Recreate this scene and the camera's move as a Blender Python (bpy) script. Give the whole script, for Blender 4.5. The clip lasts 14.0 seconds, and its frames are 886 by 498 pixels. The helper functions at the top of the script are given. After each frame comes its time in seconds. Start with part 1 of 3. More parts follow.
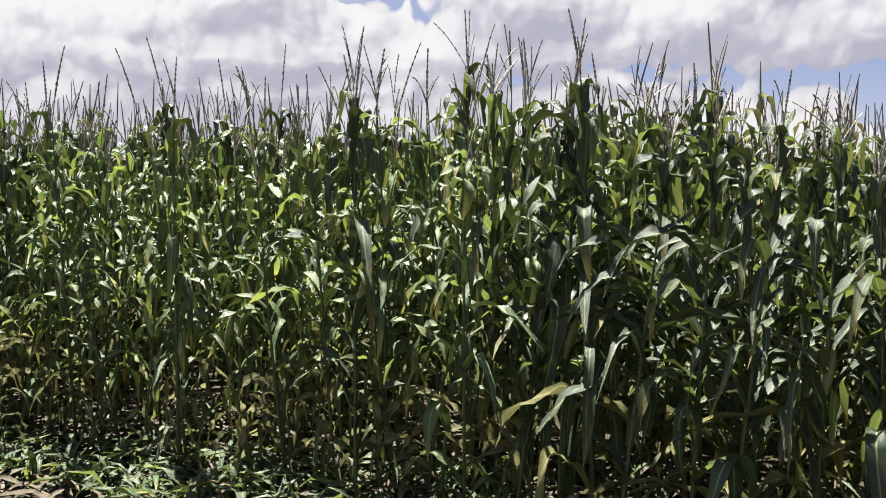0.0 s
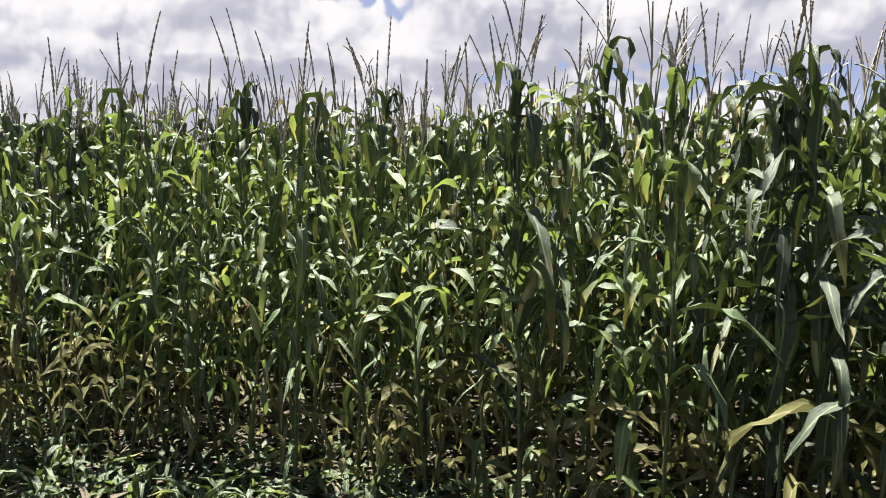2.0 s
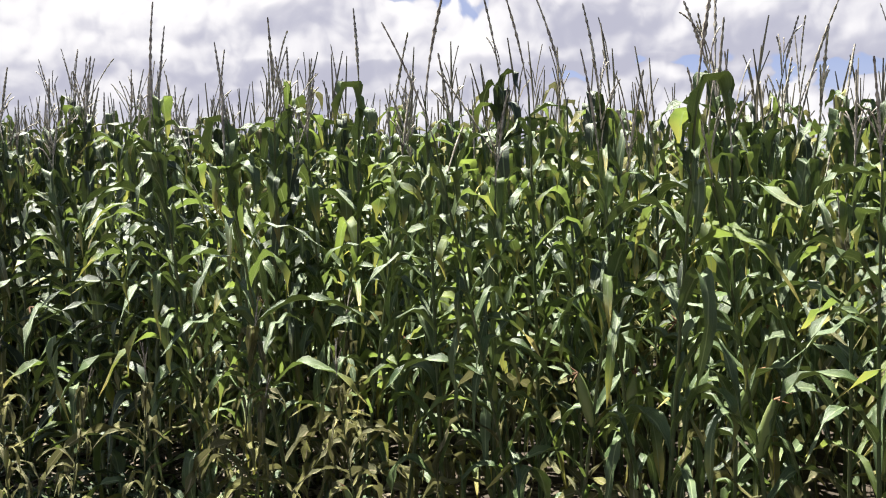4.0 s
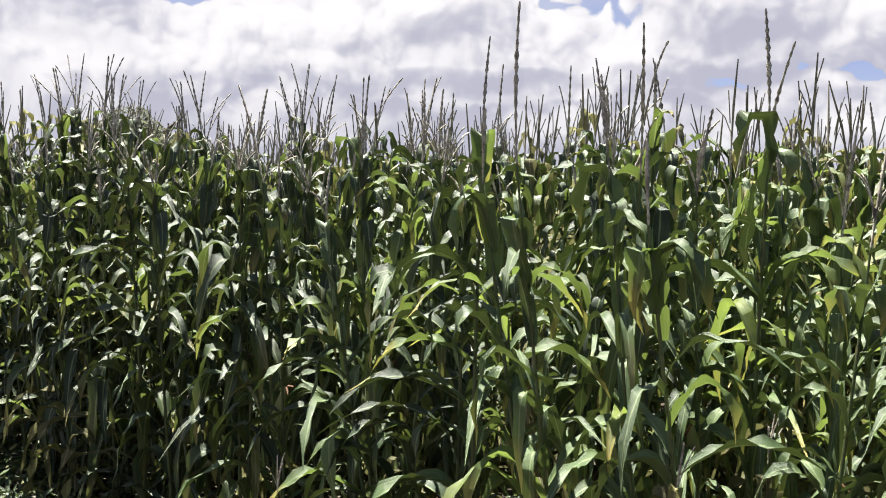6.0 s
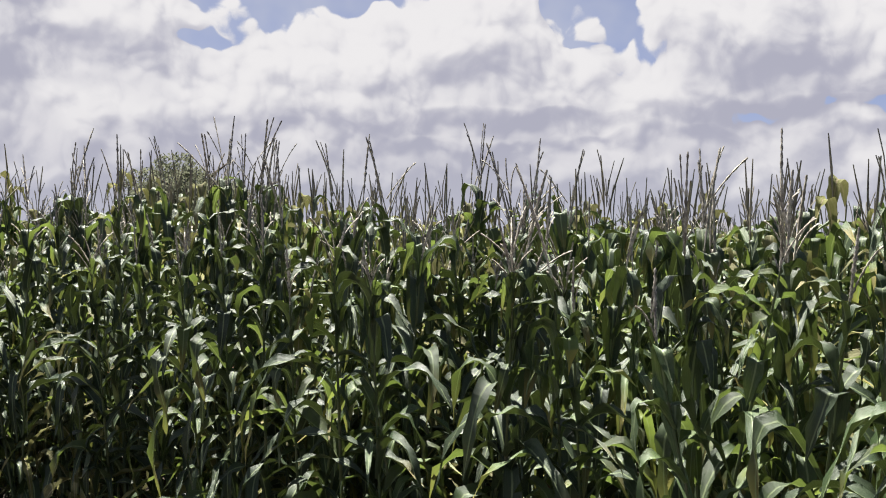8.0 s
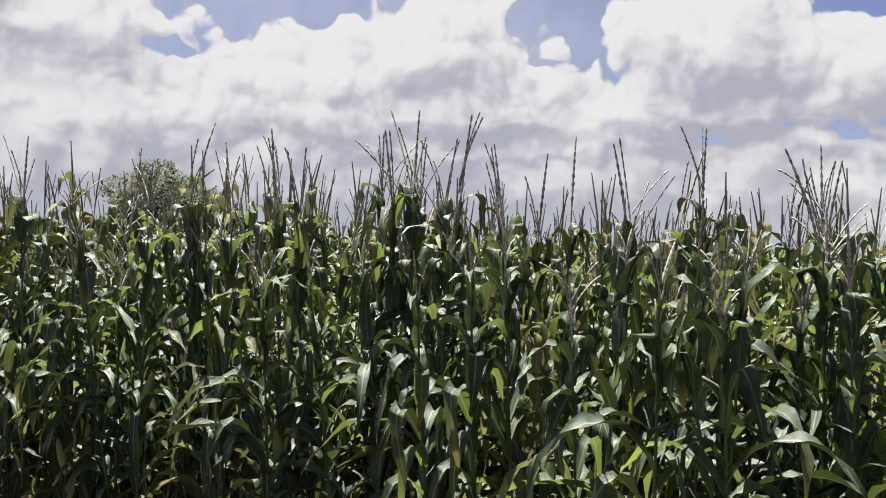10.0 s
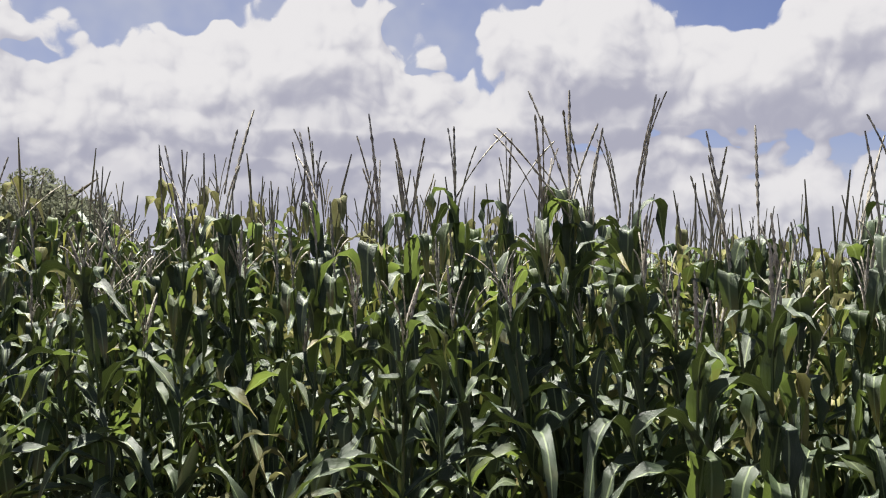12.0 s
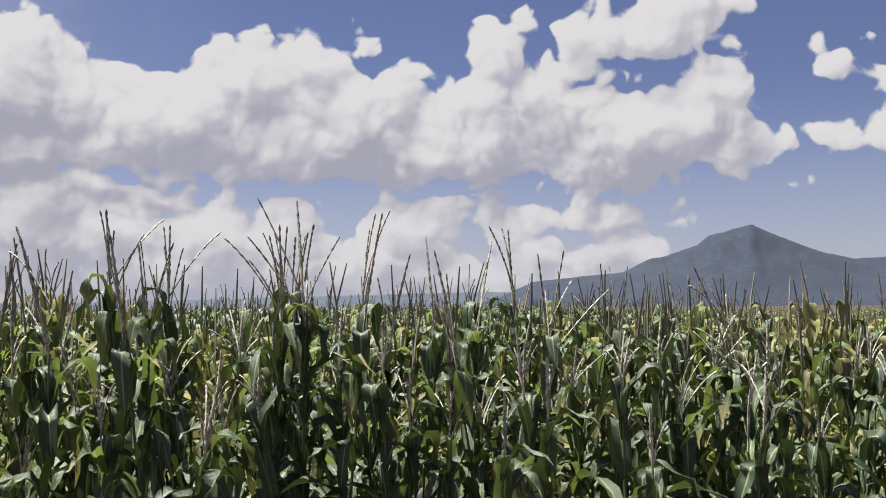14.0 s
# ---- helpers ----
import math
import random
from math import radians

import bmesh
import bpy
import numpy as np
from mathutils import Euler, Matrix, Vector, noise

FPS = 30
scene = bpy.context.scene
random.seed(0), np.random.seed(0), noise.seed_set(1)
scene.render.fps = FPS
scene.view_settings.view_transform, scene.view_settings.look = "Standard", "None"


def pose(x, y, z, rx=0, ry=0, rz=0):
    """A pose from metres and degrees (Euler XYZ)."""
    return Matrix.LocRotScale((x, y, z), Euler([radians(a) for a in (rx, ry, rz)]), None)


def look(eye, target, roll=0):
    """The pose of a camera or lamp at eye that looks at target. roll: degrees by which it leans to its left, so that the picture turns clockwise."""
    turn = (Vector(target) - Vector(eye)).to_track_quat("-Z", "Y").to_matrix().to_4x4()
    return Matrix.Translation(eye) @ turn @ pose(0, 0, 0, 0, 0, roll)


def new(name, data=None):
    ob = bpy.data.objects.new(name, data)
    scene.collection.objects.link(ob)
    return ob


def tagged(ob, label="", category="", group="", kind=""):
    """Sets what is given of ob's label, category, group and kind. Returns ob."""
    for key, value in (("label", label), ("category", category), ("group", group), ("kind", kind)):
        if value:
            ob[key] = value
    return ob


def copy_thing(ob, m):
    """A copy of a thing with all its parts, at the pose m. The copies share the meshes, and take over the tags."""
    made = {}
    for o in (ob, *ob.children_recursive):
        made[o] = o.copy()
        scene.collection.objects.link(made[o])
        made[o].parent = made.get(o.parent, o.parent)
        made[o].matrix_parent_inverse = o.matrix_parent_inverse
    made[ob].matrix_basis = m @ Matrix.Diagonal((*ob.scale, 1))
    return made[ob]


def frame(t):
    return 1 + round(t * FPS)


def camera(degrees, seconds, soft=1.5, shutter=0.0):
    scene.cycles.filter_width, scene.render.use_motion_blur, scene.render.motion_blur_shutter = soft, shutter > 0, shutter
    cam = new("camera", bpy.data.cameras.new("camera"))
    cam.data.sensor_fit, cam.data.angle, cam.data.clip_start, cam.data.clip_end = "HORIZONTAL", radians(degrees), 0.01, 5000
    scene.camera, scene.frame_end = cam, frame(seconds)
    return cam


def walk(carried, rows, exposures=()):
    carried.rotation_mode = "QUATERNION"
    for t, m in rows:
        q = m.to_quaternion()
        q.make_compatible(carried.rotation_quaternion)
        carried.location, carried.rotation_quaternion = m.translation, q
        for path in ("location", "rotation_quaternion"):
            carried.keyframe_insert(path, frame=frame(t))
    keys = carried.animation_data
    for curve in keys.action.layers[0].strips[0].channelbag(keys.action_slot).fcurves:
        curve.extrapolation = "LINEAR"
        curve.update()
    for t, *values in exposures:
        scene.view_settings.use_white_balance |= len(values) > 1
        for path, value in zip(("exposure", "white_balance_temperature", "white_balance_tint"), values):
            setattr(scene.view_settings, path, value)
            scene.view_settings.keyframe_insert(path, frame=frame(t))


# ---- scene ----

# ---- camera ----
cam = camera(50.5, 14.0, soft=1.05)
PATH = [
    (0, (-0.026, 0.035, 1.651), (-0.013, 2.032, 1.554), 0.2),
    (0.5, (-0.229, 0.115, 1.631), (-0.374, 2.106, 1.538), 0.2),
    (1, (-0.396, 0.233, 1.611), (-0.545, 2.224, 1.515), 0.1),
    (1.5, (-0.644, 0.441, 1.6), (-0.712, 2.437, 1.501), 0.2),
    (2, (-0.983, 0.699, 1.597), (-0.911, 2.694, 1.495), 0.5),
    (2.5, (-1.394, 0.978, 1.614), (-1.183, 2.962, 1.501), 0.5),
    (3, (-1.678, 1.299, 1.653), (-1.482, 3.285, 1.531), 0.2),
    (3.5, (-1.95, 1.716, 1.657), (-1.9, 3.712, 1.544), -0.2),
    (4, (-2.216, 2.176, 1.711), (-2.31, 4.17, 1.606), -0.5),
    (4.2, (-2.296, 2.319, 1.707), (-2.421, 4.312, 1.611), -0.5),
    (6.3, (-3.502, 3.54, 2.026), (-3.92, 5.493, 1.944), 0.4),
    (6.5, (-3.624, 3.644, 2.073), (-4.047, 5.597, 2.007), 0.3),
    (7, (-3.918, 3.92, 2.167), (-4.35, 5.871, 2.12), -0.0),
    (7.5, (-4.236, 4.021, 2.223), (-4.677, 5.971, 2.194), -0.2),
    (8, (-4.646, 4.098, 2.231), (-5.104, 6.044, 2.225), -0.1),
    (8.5, (-5.119, 4.206, 2.248), (-5.548, 6.16, 2.261), 0.3),
    (8.7, (-5.296, 4.228, 2.238), (-5.727, 6.181, 2.271), 0.4),
    (10.8, (-6.886, 5.202, 2.303), (-7.202, 7.177, 2.328), 0.3),
    (11, (-7.036, 5.291, 2.309), (-7.343, 7.267, 2.342), -0.2),
    (11.5, (-7.375, 5.648, 2.289), (-7.694, 7.622, 2.328), -0.2),
    (12, (-7.715, 5.878, 2.336), (-7.84, 7.873, 2.381), 0.1),
    (12.5, (-8.108, 5.942, 2.379), (-7.914, 7.932, 2.442), -0.0),
    (13, (-8.489, 5.865, 2.459), (-7.911, 7.778, 2.541), -0.3),
    (13.5, (-8.786, 5.906, 2.523), (-7.931, 7.712, 2.623), -0.5),
    (14, (-9.085, 5.865, 2.607), (-8.047, 7.571, 2.731), -0.4),
]
walk(cam, [(t, look(eye, aim, roll)) for t, eye, aim, roll in PATH],
     exposures=[(0, 1.88), (2, 1.97), (4.2, 2.05), (6.5, 1.97), (7.5, 1.75), (8.5, 1.74), (11, 1.7), (12.5, 1.66), (14, 1.53)])

# ---- world, sun ----
SUN_AZ, SUN_EL = -28.0, 67.0  # degrees: azimuth from +y towards +x, height

sun_data = bpy.data.lights.new("sun", "SUN")
sun_data.energy, sun_data.angle, sun_data.color = 5.0, radians(0.6), (1.0, 0.96, 0.89)
sun = new("sun", sun_data)
sun.matrix_world = look((0, 0, 30), (
    -30 * math.sin(radians(SUN_AZ)) / math.tan(radians(SUN_EL)),
    -30 * math.cos(radians(SUN_AZ)) / math.tan(radians(SUN_EL)), 0))


class Nodes:
    """Short hand for a node tree."""

    def __init__(self, tree):
        self.tree = tree

    def add(self, kind, **props):
        n = self.tree.nodes.new(kind)
        for key, value in props.items():
            setattr(n, key, value)
        return n

    def put(self, value, socket):
        if isinstance(value, (int, float, tuple)):
            socket.default_value = value
        else:
            self.tree.links.new(value, socket)

    def math(self, op, a, b=0.0, c=0.0, clamp=False):
        n = self.add("ShaderNodeMath", operation=op, use_clamp=clamp)
        for v, s in zip((a, b, c), n.inputs):
            self.put(v, s)
        return n.outputs[0]

    def vec(self, op, a, b=(0, 0, 0)):
        n = self.add("ShaderNodeVectorMath", operation=op)
        self.put(a, n.inputs[0])
        if op == "SCALE":
            self.put(b, n.inputs["Scale"])
        elif op not in ("LENGTH", "NORMALIZE"):
            self.put(b, n.inputs[1])
        return n.outputs["Value" if op in ("LENGTH", "DOT_PRODUCT") else "Vector"]

    def xyz(self, x, y, z=0.0):
        n = self.add("ShaderNodeCombineXYZ")
        for v, s in zip((x, y, z), n.inputs):
            self.put(v, s)
        return n.outputs[0]

    def noise(self, vector, scale, detail=3.0, rough=0.55, colour=False):
        n = self.add("ShaderNodeTexNoise")
        if vector is not None:
            self.put(vector, n.inputs["Vector"])
        n.inputs["Scale"].default_value = scale
        n.inputs["Detail"].default_value = detail
        n.inputs["Roughness"].default_value = rough
        return n.outputs["Color" if colour else "Fac"]

    def step(self, value, lo, hi, a=0.0, b=1.0):
        n = self.add("ShaderNodeMapRange", interpolation_type="SMOOTHSTEP")
        self.put(value, n.inputs["Value"])
        for v, key in ((lo, "From Min"), (hi, "From Max"), (a, "To Min"), (b, "To Max")):
            self.put(v, n.inputs[key])
        return n.outputs[0]

    def mix(self, fac, a, b, blend="MIX"):
        n = self.add("ShaderNodeMix", data_type="RGBA", blend_type=blend)
        self.put(fac, n.inputs["Factor"])
        for v, key in ((a, 6), (b, 7)):
            self.put((*v, 1.0) if isinstance(v, tuple) and len(v) == 3 else v, n.inputs[key])
        return n.outputs[2]


# Cumulus heaps: azimuth, height, half width and half height in degrees.
RIGHT_BANK = [(15.0, 11.1, 5.9, 3.1), (19.2, 13.4, 3.45, 2.9), (22.9, 14.6, 2.7, 1.9), (26.4, 15.8, 0.9, 1.1),
              (25.0, 10.9, 5.2, 3.1), (28.1, 12.7, 1.9, 2.1), (33.0, 12.3, 2.6, 2.2), (35.1, 15.3, 2.1, 2.1),
              (36.3, 16.3, 1.0, 1.2), (37.3, 13.0, 2.2, 2.1), (34.7, 10.1, 4.1, 2.6), (39.8, 12.2, 1.45, 1.4),
              (43.9, 10.3, 5.5, 2.9), (46.9, 12.6, 3.1, 2.1), (49.1, 9.0, 1.9, 1.4), (40.2, 8.7, 6.5, 1.45),
              (20.5, 9.8, 8.0, 2.0), (30.5, 9.4, 8.0, 2.0)]
LOW_BANK = [(7.1, 4.7, 3.3, 3.6), (11.9, 4.0, 3.8, 2.6), (17.0, 4.4, 3.45, 2.4), (21.6, 4.8, 2.4, 2.0),
            (30.2, 4.8, 3.1, 2.3), (26.4, 4.0, 2.1, 1.45), (35.0, 4.8, 1.5, 1.4), (41.1, 5.1, 4.5, 0.9),
            (43.7, 2.9, 2.2, 1.1), (38.7, 2.8, 3.8, 1.4), (31.9, 1.9, 10.3, 1.5), (15.1, 1.6, 11.0, 2.1),
            (26.0, 3.0, 8.0, 1.8)]
TOWERS = [(5.4, 12.4, 6.5, 4.1), (7.3, 15.2, 2.9, 2.2), (2.3, 13.7, 3.1, 2.7), (4.7, 8.9, 10.3, 2.4),
          (-12.4, 12.1, 6.9, 3.6), (-9.7, 14.5, 4.0, 1.8), (-18.1, 11.4, 3.8, 2.7), (-6.8, 10.2, 6.9, 1.9)]
LEFT_BANK = [(-11.9, 7.6, 16.5, 4.3), (-17.4, 10.9, 9.6, 2.7), (0.0, 9.0, 5.5, 2.6), (7.9, 3.7, 8.3, 2.1),
             (-5.0, 4.2, 14.5, 3.8), (-18.7, 4.1, 17.2, 4.5), (-31.5, 7.7, 11.4, 4.5), (-33.4, 13.0, 8.6, 2.2),
             (-36.0, 4.7, 11.4, 6.9), (-45.0, 9.0, 10.0, 9.0), (-43.0, 15.5, 10.3, 4.1),
             (12.0, 6.9, 5.0, 1.1), (4.5, 6.8, 4.5, 1.5)]
GAPS = [(-27.8, 12.2, 1.5, 0.6), (-4.7, 14.2, 2.7, 2.3), (-20.0, 16.0, 4.9, 2.3),
        (14.0, 7.6, 5.5, 0.25), (22.5, 7.3, 4.2, 0.5), (33.0, 7.0, 4.2, 0.35)]
SCRAPS = [(43.3, 16.0, 4.5, 1.9), (45.4, 17.2, 3.3, 1.7), (41.6, 14.0, 2.1, 0.7), (54.2, 13.4, 1.3, 0.8),
          (56.0, 9.3, 2.4, 1.0), (51.5, 7.0, 0.75, 0.3), (57.1, 12.0, 1.2, 1.0), (-4.7, 13.3, 1.3, 0.9)]


def cloud_group():
    """How deep, in degrees, a sky direction of given azimuth and height lies in a cloud."""
    g = bpy.data.node_groups.new("cloud_depth", "ShaderNodeTree")
    g.interface.new_socket("Place", in_out="INPUT", socket_type="NodeSocketVector")
    g.interface.new_socket("Depth", in_out="OUTPUT", socket_type="NodeSocketFloat")
    n = Nodes(g)
    place = n.add("NodeGroupInput").outputs[0]
    curl = n.vec("SCALE", n.vec("SUBTRACT", n.noise(place, 0.3, 2.0, 0.5, True), (0.5, 0.5, 0.5)), 2.6)
    bent = n.vec("MULTIPLY", n.vec("ADD", place, curl), (1, 1, 0))

    def deepest(heaps):
        depth = None
        for az, el, ra, re in heaps:
            d = n.add("ShaderNodeVectorMath", operation="MULTIPLY_ADD")
            n.put(bent, d.inputs[0])
            d.inputs[1].default_value, d.inputs[2].default_value = (1 / ra, 1 / re, 0.0), (-az / ra, -el / re, 0.0)
            k = min(ra, re)
            inside = n.math("MULTIPLY_ADD", n.vec("LENGTH", d.outputs[0]), -k, k)
            depth = inside if depth is None else n.math("SMOOTH_MAX", depth, inside, 0.9)
        return depth

    depth = deepest(RIGHT_BANK + LOW_BANK + TOWERS + LEFT_BANK)
    depth = n.math("MINIMUM", depth, n.math("MULTIPLY", deepest(GAPS), -2.4))
    depth = n.math("MAXIMUM", depth, deepest(SCRAPS))
    # loose cloud over the rest of the sky
    s = n.add("ShaderNodeSeparateXYZ")
    n.put(place, s.inputs[0])
    away = n.math("MAXIMUM", n.step(n.math("ABSOLUTE", s.outputs[0]), 62, 72), n.step(s.outputs[1], 19, 26))
    loose = n.math("MULTIPLY", n.math("SUBTRACT", n.noise(n.vec("MULTIPLY", place, (0.6, 1.0, 1.0)), 0.06, 2.0), 0.62), 14.0)
    depth = n.math("MAXIMUM", depth, n.math("ADD", loose, n.math("MULTIPLY_ADD", away, 9.0, -9.0)))
    lumps = n.math("SUBTRACT", n.noise(bent, 0.7, 5.0, 0.58), 0.5)
    def puffs(scale):
        """Round billows, bulging from their middles."""
        puff = n.add("ShaderNodeTexVoronoi", feature="SMOOTH_F1")
        n.put(bent, puff.inputs["Vector"])
        puff.inputs["Scale"].default_value, puff.inputs["Smoothness"].default_value = scale, 0.22
        return n.math("SUBTRACT", 0.42, puff.outputs["Distance"])

    billows = n.math("MULTIPLY_ADD", puffs(0.42), 1.9, n.math("MULTIPLY", puffs(1.05), 0.8))
    depth = n.math("ADD", depth, n.math("MULTIPLY_ADD", lumps, 1.0, billows))
    n.put(n.math("ADD", depth, 0.5), n.add("NodeGroupOutput").inputs[0])
    return g


def make_world():
    world = bpy.data.worlds.new("sky")
    scene.world = world
    world.use_nodes = True
    world.node_tree.nodes.clear()
    n = Nodes(world.node_tree)
    sky = n.add("ShaderNodeTexSky", sky_type="NISHITA", sun_disc=False)
    sky.sun_elevation, sky.sun_rotation = radians(SUN_EL), radians(SUN_AZ)
    sky.dust_density, sky.ozone_density, sky.altitude = 0.6, 2.5, 1500
    way = n.add("ShaderNodeTexCoord").outputs["Generated"]
    s = n.add("ShaderNodeSeparateXYZ")
    n.put(way, s.inputs[0])
    az = n.math("MULTIPLY", n.math("ARCTAN2", s.outputs[0], s.outputs[1]), 57.2958)
    el = n.math("MULTIPLY", n.math("ARCSINE", s.outputs[2]), 57.2958)
    place = n.xyz(az, el)
    group = cloud_group()

    def depth(at):
        d = n.add("ShaderNodeGroup")
        d.node_tree = group
        n.put(at, d.inputs[0])
        return d.outputs[0]

    here = depth(place)
    towards = depth(n.vec("ADD", place, (-0.55, 0.8, 0.0)))
    above = depth(n.vec("ADD", place, (-1.1, 1.9, 0.0)))
    close = depth(n.vec("ADD", place, (-0.2, 0.3, 0.0)))
    over = depth(n.vec("ADD", place, (-0.7, 3.2, 0.0)))
    cover = n.step(here, 0.02, 0.36)
    relief = n.math("MULTIPLY_ADD", n.step(n.math("SUBTRACT", here, towards), -1.0, 1.0), 0.36,
                    n.math("MULTIPLY_ADD", n.step(n.math("SUBTRACT", here, above), -1.7, 1.5), 0.36,
                           n.math("MULTIPLY", n.step(n.math("SUBTRACT", here, close), -0.65, 0.65), 0.28)))
    drift = n.noise(n.vec("MULTIPLY", place, (0.55, 1.0, 1.0)), 0.15, 2.5, 0.5)
    belly = n.math("MULTIPLY", n.step(over, -0.2, 2.6), n.step(drift, 0.25, 0.75, 0.25, 0.75))
    belly = n.math("MULTIPLY", belly, n.step(az, 0.0, 14.0, 1.0, 1.35))
    heavy = n.math("MULTIPLY", n.step(el, 3.0, 12.0, 0.45, 0.0), n.step(az, -2.0, 16.0, 1.0, 0.15))
    tone = n.math("SUBTRACT", n.math("SUBTRACT", n.math("MULTIPLY_ADD", relief, 1.45, 0.0), belly), heavy)
    lit = n.step(tone, -0.5, 1.4)
    colour = n.mix(lit, (0.52, 0.52, 0.63), (1.02, 0.998, 1.01))
    haze = n.step(el, 0.0, 7.0, 0.35, 0.0)
    blue = n.add("ShaderNodeBackground")
    veil = n.math("MULTIPLY", n.step(az, -12.0, 22.0, 0.6, 0.0), n.step(n.noise(place, 0.2, 3.0), 0.3, 0.7, 0.5, 1.0))
    veil = n.math("MAXIMUM", veil, n.step(el, 3.0, 13.0, 0.3, 0.0))
    n.put(n.mix(veil, n.mix(1.0, sky.outputs[0], (1.27, 1.06, 1.22), "MULTIPLY"), (8.5, 8.6, 9.2)), blue.inputs["Color"])
    blue.inputs["Strength"].default_value = 0.0225
    white = n.add("ShaderNodeBackground")
    n.put(n.mix(haze, colour, (0.72, 0.74, 0.82)), white.inputs["Color"])
    white.inputs["Strength"].default_value = 0.25
    both = n.add("ShaderNodeMixShader")
    n.put(cover, both.inputs[0])
    n.put(blue.outputs[0], both.inputs[1])
    n.put(white.outputs[0], both.inputs[2])
    n.put(both.outputs[0], n.add("ShaderNodeOutputWorld").inputs[0])


make_world()


# ---- materials ----
def material(name):
    m = bpy.data.materials.new(name)
    m.use_nodes = True
    m.node_tree.nodes.clear()
    n = Nodes(m.node_tree)
    out = n.add("ShaderNodeOutputMaterial")
    return m, n, out


def uv_of(n):
    s = n.add("ShaderNodeSeparateXYZ")
    n.put(n.add("ShaderNodeTexCoord").outputs["UV"], s.inputs[0])
    return s.outputs[0], s.outputs[1]


def chance(n, joined):
    """A number of its own for each piece: by object, or by island in a joined mesh."""
    if joined:
        return n.add("ShaderNodeNewGeometry").outputs["Random Per Island"]
    return n.add("ShaderNodeObjectInfo").outputs["Random"]


def leaf_material(name, joined, fresh=True, lush=1.0):
    m, n, out = material(name)
    across, along = uv_of(n)
    luck = chance(n, joined)
    pos = n.add("ShaderNodeNewGeometry").outputs["Position"]
    blotch = n.noise(pos, 9.0, 4.0)
    fine = n.noise(n.xyz(n.math("MULTIPLY", across, 60.0), n.math("MULTIPLY", along, 5.0), luck), 1.0, 2.0)
    if fresh:
        ramp = n.add("ShaderNodeValToRGB")
        n.put(luck, ramp.inputs[0])
        e = ramp.color_ramp.elements
        e[0].color, e[1].color = (0.015, 0.031, 0.016, 1), (0.14, 0.17, 0.045, 1)
        for at, c in ((0.5, (0.029, 0.051, 0.025, 1)), (0.85, (0.06, 0.094, 0.034, 1))):
            e.new(at).color = c
        base = n.mix(n.step(blotch, 0.35, 0.7), ramp.outputs[0], (0.042, 0.064, 0.031))
        base = n.mix(n.math("MULTIPLY", n.step(fine, 0.4, 0.65), 0.3), base, (0.13, 0.14, 0.105))
        worn = n.math("MULTIPLY", n.step(along, 0.72, 1.0), n.step(n.math("ADD", luck, n.math("MULTIPLY", blotch, 0.6)), 0.75, 1.1))
        base = n.mix(worn, base, (0.32, 0.25, 0.10))
        rib = (0.22, 0.27, 0.13)
    else:
        base = n.mix(n.step(blotch, 0.3, 0.7), (0.11, 0.112, 0.05), (0.068, 0.066, 0.034))
        base = n.mix(n.step(luck, 0.35, 0.8), base, (0.155, 0.15, 0.045))
        base = n.mix(n.math("MULTIPLY", n.step(fine, 0.4, 0.7), 0.5), base, (0.25, 0.22, 0.14))
        rib = (0.32, 0.27, 0.17)
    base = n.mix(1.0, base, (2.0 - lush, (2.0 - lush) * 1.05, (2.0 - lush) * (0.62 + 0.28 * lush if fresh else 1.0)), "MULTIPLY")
    middle = n.step(n.math("ABSOLUTE", n.math("SUBTRACT", across, 0.5)), 0.03, 0.075, 1.0, 0.0)
    base = n.mix(n.math("MULTIPLY", middle, 0.8), base, rib)
    p = n.add("ShaderNodeBsdfPrincipled")
    n.put(base, p.inputs["Base Color"])
    n.put(n.step(blotch, 0.2, 0.8, 0.43 if fresh else 0.7, 0.58 if fresh else 0.9), p.inputs["Roughness"])
    p.inputs["Specular IOR Level"].default_value = 0.4 if fresh else 0.15
    bump = n.add("ShaderNodeBump")
    bump.inputs["Strength"].default_value, bump.inputs["Distance"].default_value = 0.6, 0.004
    n.put(fine, bump.inputs["Height"])
    n.put(bump.outputs[0], p.inputs["Normal"])
    t = n.add("ShaderNodeBsdfTranslucent")
    n.put(n.mix(0.55, base, (0.19, 0.26, 0.04) if fresh else (0.21, 0.205, 0.085)), t.inputs["Color"])
    both = n.add("ShaderNodeMixShader")
    n.put(n.step(luck, 0.6, 0.97, 0.05, 0.45 if lush < 1.1 else 0.4) if fresh else 0.2, both.inputs[0])
    n.put(p.outputs[0], both.inputs[1])
    n.put(t.outputs[0], both.inputs[2])
    n.put(both.outputs[0], out.inputs[0])
    return m


